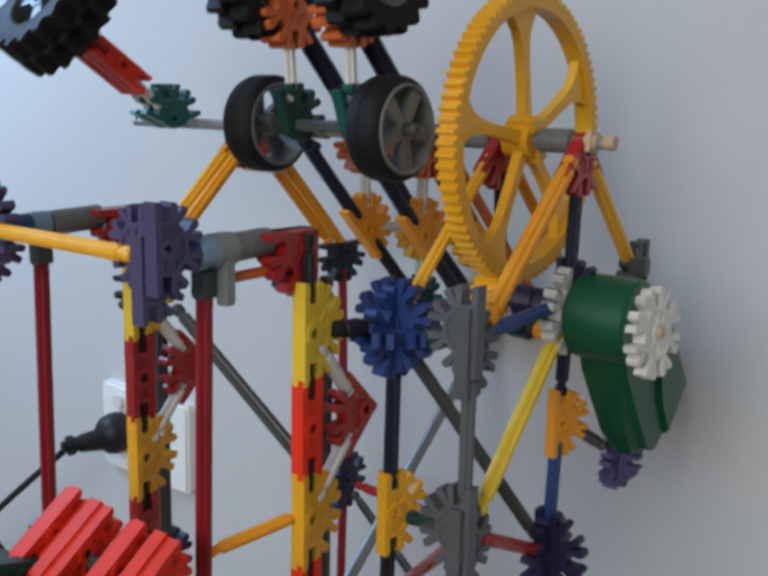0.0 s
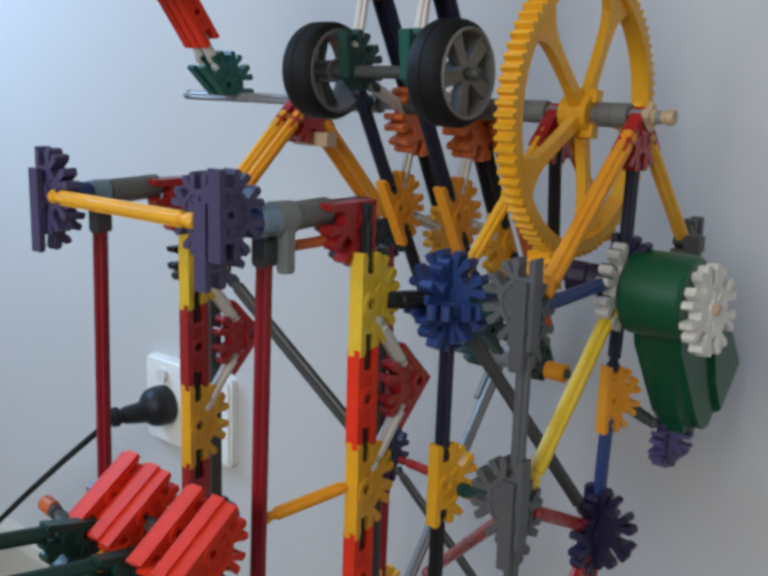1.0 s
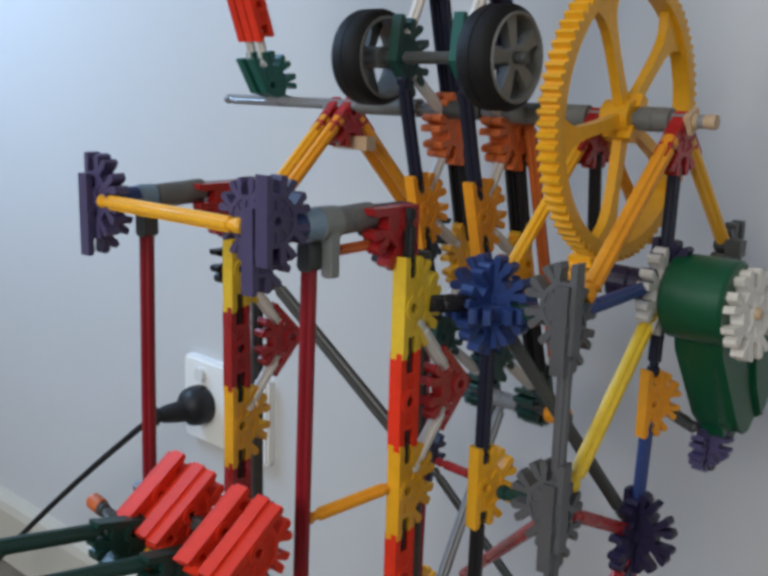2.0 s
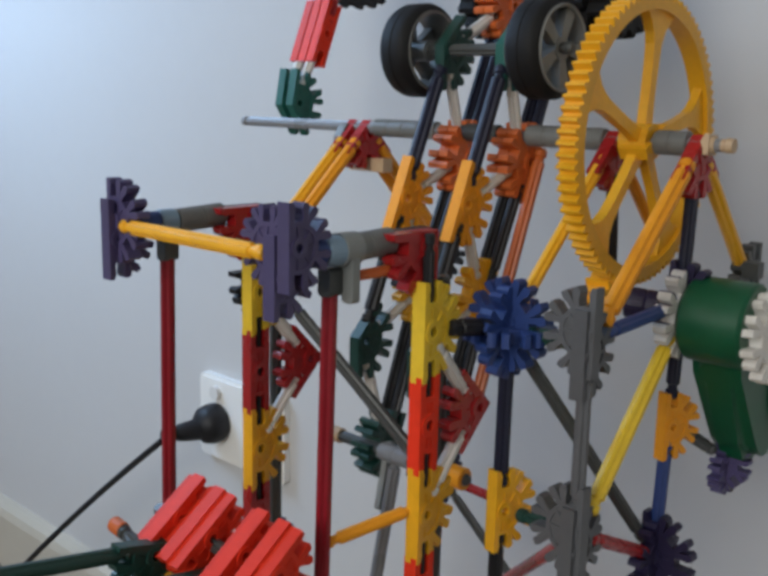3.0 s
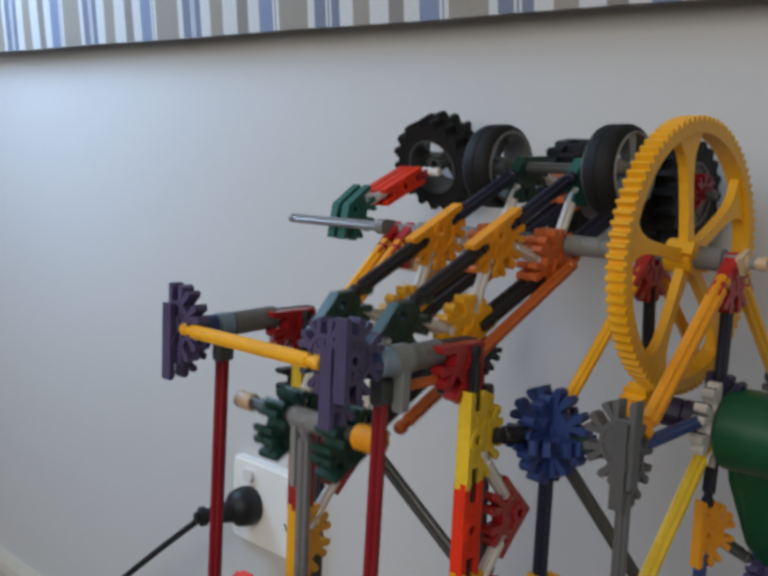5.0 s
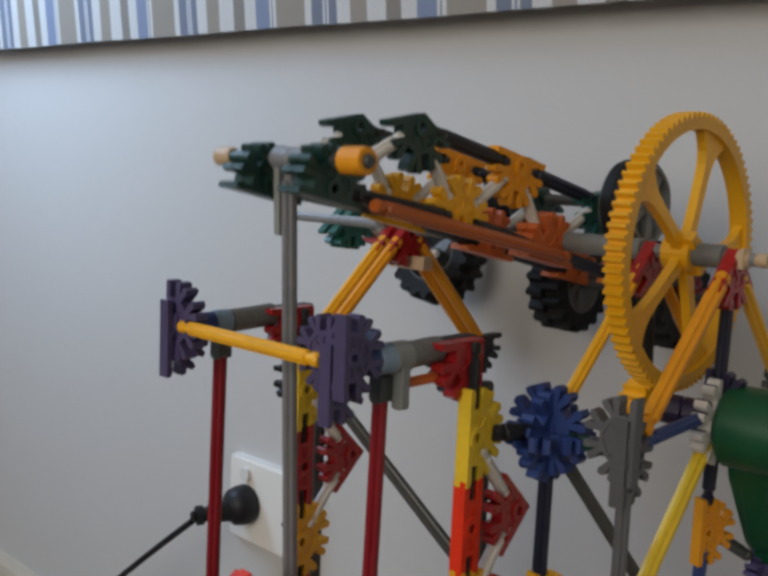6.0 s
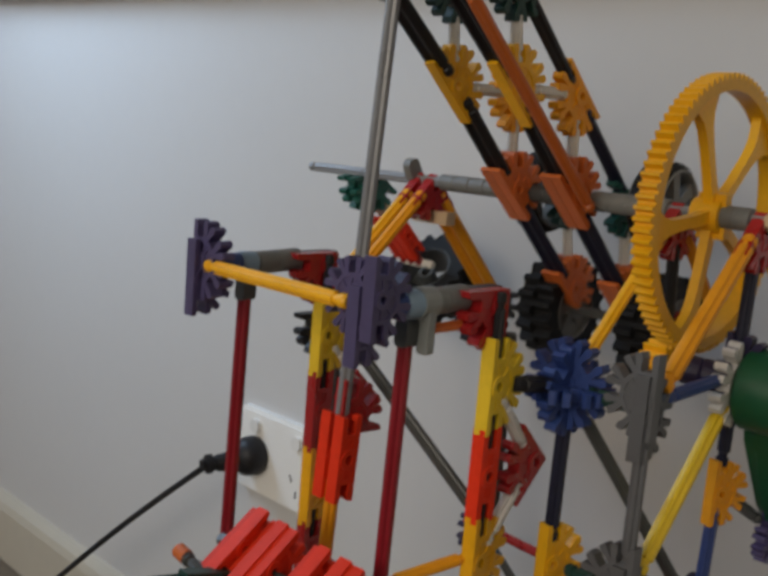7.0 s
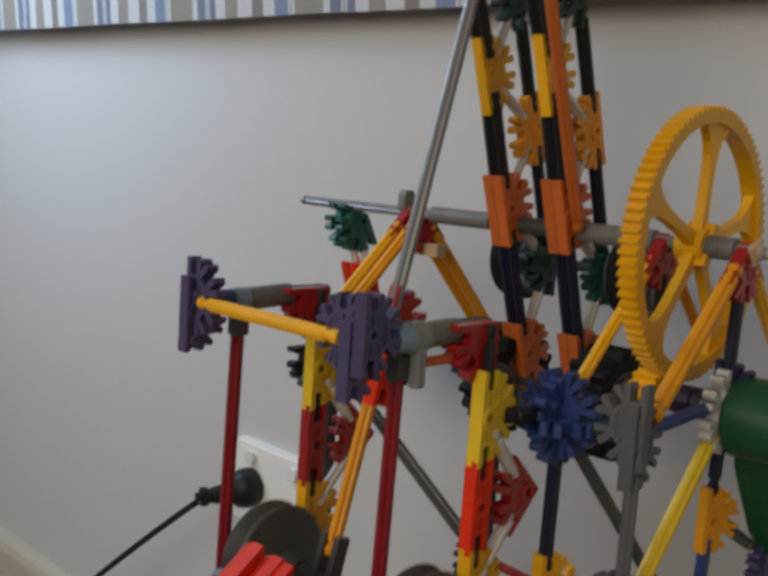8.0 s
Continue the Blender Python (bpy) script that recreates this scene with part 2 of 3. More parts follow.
def wall_with_window():
    bm = bmesh.new()
    x0, x1 = -1.27, -1.15
    for lo, hi in (((x0, -2.6, FLOOR_Z - 0.1), (x1, -1.10, 2.55)), ((x0, -0.15, FLOOR_Z - 0.1), (x1, WALL_Y + 0.12, 2.55)), ((x0, -1.10, FLOOR_Z - 0.1), (x1, -0.15, 0.9)), ((x0, -1.10, 2.0), (x1, -0.15, 2.55))):
        block(bm, lo, hi)
    return tagged(new("wall_west", mesh_of("wall_west", bm, PAINT)), "unseen off-white painted wall with an opening for its lamp", "wall", kind="structure")


wall_with_window()


# opening added for the rear fill lamp; this wall stays out of view
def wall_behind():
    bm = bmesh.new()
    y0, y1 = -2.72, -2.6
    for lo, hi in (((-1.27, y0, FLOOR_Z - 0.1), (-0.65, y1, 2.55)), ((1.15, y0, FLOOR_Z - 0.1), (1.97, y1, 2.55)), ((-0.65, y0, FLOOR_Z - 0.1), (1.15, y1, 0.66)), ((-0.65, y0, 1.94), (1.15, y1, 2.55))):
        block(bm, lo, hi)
    return tagged(new("wall_south", mesh_of("wall_south", bm, PAINT)), "unseen off-white painted wall with an opening for its lamp", "wall", kind="structure")


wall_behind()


def skirting():
    bm = bmesh.new()
    z = FLOOR_Z
    prof = [(0, z), (-0.016, z), (-0.016, z + 0.072), (-0.013, z + 0.082), (-0.006, z + 0.088), (0, z + 0.09)]
    a = [bm.verts.new((-1.15, WALL_Y + y, h)) for y, h in prof]
    b = [bm.verts.new((1.85, WALL_Y + y, h)) for y, h in prof]
    for i in range(len(prof) - 1):
        bm.faces.new((a[i], b[i], b[i + 1], a[i + 1]))
    return tagged(new("baseboard", mesh_of("baseboard", bm, TRIMPAINT)), "cream painted skirting board along the wall", "skirting board", kind="structure")


skirting()


def stripes():
    """Woven stripes of the blind: white, grey-blue, beige and navy across the cloth."""
    mat = bpy.data.materials.new("striped_cloth")
    mat.use_nodes = True
    nt = mat.node_tree
    bsdf = nt.nodes["Principled BSDF"]
    tex = nt.nodes.new("ShaderNodeTexCoord")
    sep = nt.nodes.new("ShaderNodeSeparateXYZ")
    nt.links.new(tex.outputs["Object"], sep.inputs[0])
    div = nt.nodes.new("ShaderNodeMath")
    div.operation = "DIVIDE"
    div.inputs[1].default_value = 0.190
    nt.links.new(sep.outputs[0], div.inputs[0])
    start = nt.nodes.new("ShaderNodeMath")
    start.operation = "ADD"
    start.inputs[1].default_value = 10.455
    nt.links.new(div.outputs[0], start.inputs[0])
    fr = nt.nodes.new("ShaderNodeMath")
    fr.operation = "FRACT"
    nt.links.new(start.outputs[0], fr.inputs[0])
    ramp = nt.nodes.new("ShaderNodeValToRGB")
    cr = ramp.color_ramp
    cr.interpolation = "CONSTANT"
    pale, taupe, dun, slate, blue = (0.66, 0.67, 0.68), (0.34, 0.31, 0.27), (0.27, 0.25, 0.23), (0.20, 0.23, 0.31), (0.24, 0.29, 0.43)
    bands = [(0.0, blue), (0.10, pale), (0.115, slate), (0.125, pale), (0.147, taupe), (0.34, pale), (0.385, slate), (0.455, pale), (0.468, blue), (0.48, pale), (0.492, slate), (0.54, pale), (0.625, taupe), (0.725, pale), (0.835, dun), (0.917, pale)]
    cr.elements[0].position, cr.elements[0].color = 0.0, (*bands[0][1], 1)
    cr.elements[1].position, cr.elements[1].color = bands[1][0], (*bands[1][1], 1)
    for pos, c in bands[2:]:
        e = cr.elements.new(pos)
        e.color = (*c, 1)
    nt.links.new(fr.outputs[0], ramp.inputs[0])
    weave = nt.nodes.new("ShaderNodeTexNoise")
    weave.inputs["Scale"].default_value = 700
    nt.links.new(tex.outputs["Object"], weave.inputs["Vector"])
    mul = nt.nodes.new("ShaderNodeMix")
    mul.data_type, mul.blend_type = "RGBA", "MULTIPLY"
    mul.inputs[0].default_value = 0.35
    nt.links.new(ramp.outputs[0], mul.inputs[6])
    nt.links.new(weave.outputs["Color"], mul.inputs[7])
    nt.links.new(mul.outputs[2], bsdf.inputs["Base Color"])
    bsdf.inputs["Roughness"].default_value = 0.9
    bp = nt.nodes.new("ShaderNodeBump")
    bp.inputs["Strength"].default_value, bp.inputs["Distance"].default_value = 0.4, 0.0005
    nt.links.new(weave.outputs["Fac"], bp.inputs["Height"])
    nt.links.new(bp.outputs[0], bsdf.inputs["Normal"])
    return mat


def blind():
    """A roman blind in front of the wall, with soft folds and a rounded hem."""
    top = thing("roman_blind", "roman blind of blue, beige and white striped cloth on the wall", "blind")
    bm = bmesh.new()
    z0, z1 = 0.740, 1.5
    nx, nz = 160, 14
    front, back = [], []
    for k in range(nz + 1):
        z = z0 + (z1 - z0) * k / nz
        fold = 0.006 * math.sin(k * 1.1) + 0.003
        for lst, off in ((front, -0.027), (back, -0.022)):
            lst.append([bm.verts.new((-1.14 + 2.46 * i / nx, WALL_Y + off - fold + 0.0006 * math.sin(i * 0.9 + k), z + (0.0004 * math.sin(i * 0.31) if k == 0 else 0) - 0.023 * (2.46 * i / nx - 0.2))) for i in range(nx + 1)])
    for g in (front, back):
        for a, b in zip(g, g[1:]):
            for i in range(nx):
                bm.faces.new((a[i], a[i + 1], b[i + 1], b[i]))
    for i in range(nx):
        bm.faces.new((front[0][i], front[0][i + 1], back[0][i + 1], back[0][i]))
    part("cloth", bm, stripes(), top, "", None, True)
    rail = bmesh.new()
    block(rail, (-1.145, WALL_Y - 0.045, 1.5), (1.32, WALL_Y, 1.53))
    part("headrail", rail, WHITE, top, "white headrail")
    return top


blind()


def rounded_plate(w, h, r, n=5):
    pts = []
    for cx, cy, a0 in ((w / 2 - r, h / 2 - r, 0), (-w / 2 + r, h / 2 - r, 90), (-w / 2 + r, -h / 2 + r, 180), (w / 2 - r, -h / 2 + r, 270)):
        for k in range(n + 1):
            a = radians(a0 + 90 * k / n)
            pts.append((cx + r * math.cos(a), cy + r * math.sin(a)))
    return pts


def socket():
    """A double power outlet: its plate faces the room."""
    top = thing("wall_socket", "white double power socket with two rocker switches on the wall", "socket", (-0.457, WALL_Y, 0.290))
    m = Matrix.Rotation(radians(90), 4, "X")
    bm = bmesh.new()
    prism(bm, rounded_plate(0.122, 0.082, 0.005), 0, 0.007, m)
    prism(bm, rounded_plate(0.117, 0.077, 0.004), 0.007, 0.0095, m)
    part("plate", bm, SOCKETWHITE, top)
    for x in (-0.032, 0.030):
        b = bmesh.new()
        prism(b, rounded_plate(0.0125, 0.0125, 0.005), 0.0095, 0.0140, m @ Matrix.Translation((x, 0.0265, 0)))
        part("switch", b, SOCKETWHITE, top, "white rocker switch")
    for x in (0.030,):
        b = bmesh.new()
        for dx, dy, rot in ((-0.008, 0.004, 30), (0.008, 0.004, -30), (0, -0.010, 0)):
            block(b, (-0.001, -0.0035, 0.0093), (0.001, 0.0035, 0.0097), m @ Matrix.Translation((x + dx, -0.014 + dy, 0)) @ Matrix.Rotation(radians(rot), 4, "Z"))
        part("slots", b, BLACK, top, "three dark pin slots")
    return top


socket()


def tube(points, r, n=10):
    bm = bmesh.new()
    pts = [Vector(p) for p in points]
    rings = []
    for i, p in enumerate(pts):
        d = (pts[min(i + 1, len(pts) - 1)] - pts[max(i - 1, 0)]).normalized()
        q = d.to_track_quat("Z", "Y").to_matrix()
        rings.append([bm.verts.new(p + q @ Vector((r * math.cos(2 * math.pi * k / n), r * math.sin(2 * math.pi * k / n), 0))) for k in range(n)])
    for a, b in zip(rings, rings[1:]):
        for k in range(n):
            bm.faces.new((a[k], a[(k + 1) % n], b[(k + 1) % n], b[k]))
    bm.faces.new(rings[0][::-1])
    bm.faces.new(rings[-1])
    return bm


PLUG = Vector((-0.487, WALL_Y - 0.0095, 0.288))


def plug():
    top = thing("power_plug", "black round power plug in the wall socket with its lead", "plug", PLUG)
    m = Matrix.Rotation(radians(90), 4, "X")
    bm = bmesh.new()
    lathe(bm, [(0.0, 0), (0.0180, 0), (0.0190, 0.003), (0.0190, 0.010), (0.0175, 0.017), (0.012, 0.023), (0.0, 0.026)], 28, m, False)
    part("plug_body", bm, BLACK, top, "", None, True)
    bm = bmesh.new()
    mm = m @ Matrix.Translation((-0.002, -0.003, 0.020)) @ Matrix.Rotation(radians(-14), 4, "Y")
    lathe(bm, [(0.0, 0), (0.0105, 0), (0.0092, 0.014), (0.0080, 0.022), (0.0068, 0.024), (0.0068, 0.027), (0.0092, 0.028), (0.0092, 0.033), (0.005, 0.034), (0.005, 0.038), (0.0, 0.039)], 20, mm, False)
    part("strain_relief", bm, BLACK, top, "", None, True)
    pts = []
    for k in range(25):
        u = k / 24
        pts.append((-0.012 - 0.31 * u, -0.056 - 0.015 * u, -0.008 - 0.238 * u - 0.024 * u ** 2))
    part("cable", tube(pts, 0.0031), BLACK, top, "black round flex", None, True)
    return top


plug()

# ---- the static model frame ----
AX = 0.578
XO, XI, XC = 0.024, -0.018, -0.128
XD = -0.0235
XL = (-0.191, -0.180)
YF, YC, YB = -0.082, -0.128, 0.074
X, Y, Z = Vector((1, 0, 0)), Vector((0, 1, 0)), Vector((0, 0, 1))
tower = thing("construction_toy_tower", "standing frame of coloured plastic construction rods and connectors on the carpet", "construction toy", (0, 0, FLOOR_Z))
ROOT = Vector((0, 0, -FLOOR_Z))


def P(x, y, z):
    return Vector((x, y, z)) + ROOT


def tc(kind, mat, at, normal, facing, size=1.0):
    return connector(tower, kind, mat, P(*at), normal, facing, "", size)


def tr(a, b, mat, gap=0.011, r=0.0031):
    return rod(tower, P(*a), P(*b), mat, gap, "", r)


def crossed(mat, at, n1=X, f1=Y, k1=FIVE, n2=Y, f2=-X, k2=FIVE, size=1.0, drop=0.0):
    """Two slotted connectors pushed into each other at right angles."""
    tc(k1, mat, (at[0], at[1], at[2] - drop), n1, f1, size)
    tc(k2, mat, (at[0], at[1], at[2] + 0.003), n2, f2, size)


# outer side frame, beyond the gear
tc(THREE, RED, (XO, 0, AX - 0.004), X, -Z)
tr((XO, 0, AX), (XO, YF, 0.500), AMBER, 0.011, 0.0040)
tr((XO, 0, AX), (XO, YB, 0.504), YELLOW, 0.011, 0.0036)
tr((XO, -0.001, AX - 0.002), (XO, -0.004, 0.500), NAVY)
crossed(DARKPURPLE, (XO, -0.003, 0.502), X, -Z, EIGHT, Y, X, FIVE)
tr((XO, -0.003, 0.502), (XO, -0.006, 0.452), NAVY, 0.009)
tc(FIVE, AMBER, (XO, -0.006, 0.448), (0.92, -0.38, 0), (0.38, 0.92, 0), 0.80)
tr((XO, -0.006, 0.450), (XO, -0.010, 0.384), BLUE, 0.009)
crossed(DARKPURPLE, (XO, -0.010, 0.382), X, Y, EIGHT, Y, X, FIVE)
tr((XO, YF, 0.503), (XO, -0.003, 0.506), BLUE)
tr((XO, YF, 0.418), (XO, -0.004, 0.500), LEMON, 0.011, 0.0036)
crossed(STEELGREY, (XO - 0.001, YF - 0.003, 0.503), X, Y, FIVE, Y, -X, FIVE, 0.9, 0.006)
crossed(STEELGREY, (XO - 0.001, YF - 0.003, 0.419), X, Y, FIVE, Y, -X, FIVE, 0.95, 0.006)
tr((XO, YF - 0.003, 0.503), (XO, YF - 0.003, 0.419), STEELGREY)
tr((XO, YF - 0.003, 0.419), (XO, YF - 0.003, 0.336), STEELGREY)
tr((XO, YF, 0.419), (XO, -0.010, 0.384), RED)
tr((XO, -0.010, 0.382), (XO, YF, 0.310), RED)
tr((XO, -0.010, 0.382), (XO, -0.012, 0.250), MAROON)
tc(FIVE, DARKGREY, (XO, YB, 0.506), X, -Y)
tr((XO, YB, 0.506), (XO, YB, 0.380), DARKGREY)
crossed(PURPLE, (0.036, 0.035, 0.419), X, -Y, FIVE, Y, X, FIVE, 0.64)
tr((XO, -0.006, 0.450), (0.036, 0.035, 0.424), DARKGREY)

# inner side frame, between the gear and the beam
tc(THREE, RED, (XI, 0, AX - 0.004), X, -Z)
tr((XI, 0, AX), (XI, -0.080, 0.499), YELLOW)
tr((XI, 0, AX), (XI, YB, 0.504), AMBER)
tr((XI, 0, AX), (XI, 0.008, 0.488), BLACK)
crossed(BLUE, (XI, -0.079, 0.498), X, Y, EIGHT, Y, X, EIGHT)
tc(EIGHT, BLUE, (XI, -0.079, 0.498), Z, Y)
tr((XD, YC, 0.506), (XI, -0.079, 0.500), BLACK, 0.012, 0.0038)
tr((XI, -0.079, 0.498), (XI, -0.080, 0.416), NAVY, 0.011, 0.0034)
tr((XI, -0.079, 0.498), (XO, YF, 0.500), DARKGREEN, 0.010, 0.0036)
tc(FIVE, YELLOW, (XI, -0.079, 0.416), (0.98, -0.2, 0), (0.2, 0.98, 0), 0.94)
tr((XI, -0.080, 0.416), (XI, -0.081, 0.332), BLACK, 0.011, 0.0034)
tr((XI, -0.078, 0.416), (XO, YF, 0.418), DARKGREEN, 0.010, 0.0034)
tr((XI, -0.079, 0.498), (XO, -0.010, 0.384), DARKGREY)
tc(FIVE, YELLOW, (XI, -0.080, 0.332), X, Y)
tr((XO, YF, 0.419), (-0.10, 0.02, 0.30), RED)

# pinion under the gear, with its drive shaft
tr((-0.016, -0.022, 0.507), (0.034, -0.006, 0.503), DARKGREY, 0.0)
sleeve(tower, P(0.003, -0.016, 0.5055), P(0.020, -0.0105, 0.504), DARKPURPLE, 0.0072)

# front columns
for x in (XC, XD):
    tc(THREE, RED, (x - 0.004, YC + 0.001, 0.539), X, (0, -1, -1))
    tc(THREE, BLACK, (x - 0.0150, YC + 0.010, 0.538), X, (0, -1, -1))
    z = 0.505
    mats = (LEMON, RED, YELLOW, RED, LEMON, RED, YELLOW)
    for k, mat in enumerate(mats):
        if mat is RED:
            tc(TWO, BRIGHTRED if x == XD else RED, (x, YC, z), X, Y)
        else:
            tc(FIVE, mat, (x, YC, z), (0.995, 0.1, 0), (-0.1, 0.995, 0))
        z -= 0.0385
    tr((x, YC, 0.55), (x, YC, 0.24), BLACK, 0.006, 0.0025)
    tr((x - 0.0075, YC + 0.019, 0.53), (x - 0.0075, YC + 0.019, 0.24), DARKGREY, 0.006)
    for zz in (0.505, 0.351):
        tc(THREE, RED, (x, YC + 0.033, zz - 0.0385), X, -Y)
        tr((x, YC, zz), (x, YC + 0.033, zz - 0.0385), WHITE, 0.008)
        tr((x, YC, zz - 0.077), (x, YC + 0.033, zz - 0.0385), WHITE, 0.008)
tr((XC, YC + 0.014, 0.505), (XD, YC + 0.016, 0.432), DARKGREY)
tr((XD, YC, 0.431), (-0.0415, -0.168, 0.421), AMBER, 0.001, 0.0027)

# arms that reach forward from the columns to the purple connectors
PURP = ((-0.143, -0.192, 0.540), (-0.040, -0.192, 0.540))
for (px, py, pz), x in zip(PURP, (XC, XD)):
    x = x - 0.010
    side = X if px < -0.1 else -X
    if px < -0.1:
        tc(FIVE, PURPLE, (px, py, pz - 0.006), X, Y, 0.84)
        tc(FIVE, PURPLE, (px + 0.001, py + 0.002, pz + 0.0015), Y, X, 0.88)
    else:
        tc(FIVE, PURPLE, (px - 0.0002, py + 0.0010, pz - 0.008), X, Y, 0.76)
        tc(FIVE, PURPLE, (px + 0.0070, py + 0.0015, pz + 0.0035), X, Y, 0.78)
        tc(EIGHT, PURPLE, (px - 0.0080, py + 0.0055, pz + 0.002), Y, -X, 0.74)
    rod(tower, P(px + 0.002, py, pz), P(x, YC, 0.541), BLACK, 0.008)
    sleeve(tower, P(px + 0.003, -0.189, pz), P(px + 0.005, -0.174, pz), BLUE, 0.0049)
    sleeve(tower, P(px + 0.005, -0.174, pz), P(px + 0.006, -0.166, pz), PALEBLUE, 0.0056)
    sleeve(tower, P(px + 0.006, -0.166, pz), P(x, YC - 0.012, 0.541), GREY, 0.0054)
    # clip that holds the upright rod
    bm = bmesh.new()
    prism(bm, rounded_plate(0.0066, 0.011, 0.002), -0.0036, 0.0036)
    part("clip_cap", bm, DARKGREY, tower, "dark grey cap on the upright rod", frame_of(P(px + 0.003, -0.168, 0.528), Y, Z))
    if px > -0.1:
        bm = bmesh.new()
        prism(bm, rounded_plate(0.0056, 0.022, 0.0015), -0.0020, 0.0020)
        lathe(bm, [(0.0050, -0.0045), (0.0064, -0.0045), (0.0064, 0.0045), (0.0050, 0.0045)], 20, Matrix.Translation((0.003, 0.0090, 0)))
        part("clip", bm, PALEGREY, tower, "pale grey plastic rod clip", frame_of(P(px + 0.0085, -0.163, 0.531), Y, Z))
    tr((px + 0.003, -0.168, 0.540), (px - 0.001, -0.168, 0.372), MAROON, 0.009, 0.0033)
    tc(FIVE, YELLOW, (px - 0.001, -0.168, 0.372), X, Y)
tr((PURP[0][0], -0.192, 0.540), (PURP[1][0], -0.192, 0.540), YELLOW, 0.006, 0.0031)
tr((-0.0345, -0.166, 0.529), (-0.0290, YC, 0.531), ORANGE, 0.002, 0.0021)

# rear support of the axle's far end
for x in XL:
    tc(THREE, RED, (x, 0, AX - 0.004), X, -Z)
    tr((x, 0, AX), (x, YF, 0.500), YELLOW if x < -0.18 else AMBER, 0.011, 0.0037)
    tr((x, 0, AX), (x, YB + 0.008, 0.496), AMBER, 0.009, 0.0037)
bm = bmesh.new()
block(bm, (-0.006, -0.004, -0.004), (0.022, 0.004, 0.004))
part("block", bm, TAN, tower, "tan plastic block", Matrix.Translation(P(-0.190, 0.006, 0.556)))
for y in (YF, YB):
    tc(FIVE, BLACK, (-0.178, y, 0.498), X, -Z)
    tr((-0.178, y, 0.498), (-0.174, y, 0.341), MAROON)
    tc(EIGHT, DARKPURPLE, (-0.174, y, 0.341), X, Z)
    tr((-0.174, y, 0.341), (-0.176, y, 0.236), MAROON)
tr((-0.174, YB, 0.341), (-0.05, YB, 0.236), DARKGREY)
tr((-0.174, YB, 0.341), (-0.06, YB, 0.336), RED)

# legs down to the carpet
for x, y, mat in ((XC, YC, BLACK), (XI, YC, BLACK), (XO, YF, STEELGREY), (XO, YB, DARKGREY), (-0.176, YF, MAROON), (-0.176, YB, MAROON), (XI, -0.081, BLACK), (XO, -0.012, MAROON)):
    tc(FIVE, YELLOW, (x, y, 0.236), X, Y)
    tr((x, y, 0.236), (x, y, 0.08), mat, 0.010)
    tc(FIVE, YELLOW, (x, y, 0.074), X, Y)
    tr((x, y, 0.074), (x, y, FLOOR_Z - 0.006), mat, 0.006)
for a, b in (((XC, YC), (XI, YC)), ((-0.176, YF), (-0.176, YB)), ((XO, YF), (XO, YB)), ((-0.176, YB), (XO, YB))):
    for z in (0.236, 0.074):
        tr((*a, z), (*b, z), RED)
for px, py, pz in PURP:
    tr((px - 0.001, -0.168, 0.372), (px - 0.001, -0.168, 0.236), MAROON)
    tr((px - 0.001, -0.168, 0.236), (XC if px < -0.1 else XI, YC, 0.236), RED)
    tc(FIVE, YELLOW, (px - 0.001, -0.168, 0.236), X, Y)

# red connectors and green rods of the front rest
for x, out in ((-0.0985, -0.0030), (-0.0915, 0.0012), (-0.0846, -0.0035), (-0.0788, 0.0), (-0.0728, -0.0010), (-0.0570, -0.0030), (-0.0515, 0.0008), (-0.0390, 0.0012), (-0.0325, 0.0002)):
    tc(FIVE, BRIGHTRED, (x - 0.002, -0.198 - 0.55 * out, 0.4255 + 0.83 * out - 0.05 * (x + 0.098)), (1, 0.06, 0), (0, 0.55, -0.83), 0.88)
tr((-0.099, -0.196, 0.421), (-0.036, -0.195, 0.418), DARKGREY, 0.0)
tc(FIVE, DARKGREEN, (-0.089, -0.214, 0.417), X, (0, -0.25, -1), 0.85)
tr((-0.089, -0.214, 0.419), (-0.093, -0.330, 0.439), DARKGREEN, 0.008, 0.0031)
tc(FIVE, DARKGREEN, (-0.066, -0.207, 0.410), X, (0, -0.19, -1), 0.85)
tr((-0.066, -0.207, 0.412), (-0.083, -0.302, 0.421), DARKGREEN, 0.008, 0.0031)
sleeve(tower, P(-0.119, -0.212, 0.419), P(-0.112, -0.212, 0.418), ORANGE, 0.0034, "orange peg", "peg")
tr((-0.114, -0.212, 0.418), (-0.089, -0.213, 0.414), DARKGREY, 0.0)
for x in (-0.110, -0.046):
    tr((x, -0.197, 0.426), (x, -0.168, 0.372), DARKGREY, 0.002)

# ---- motor ----


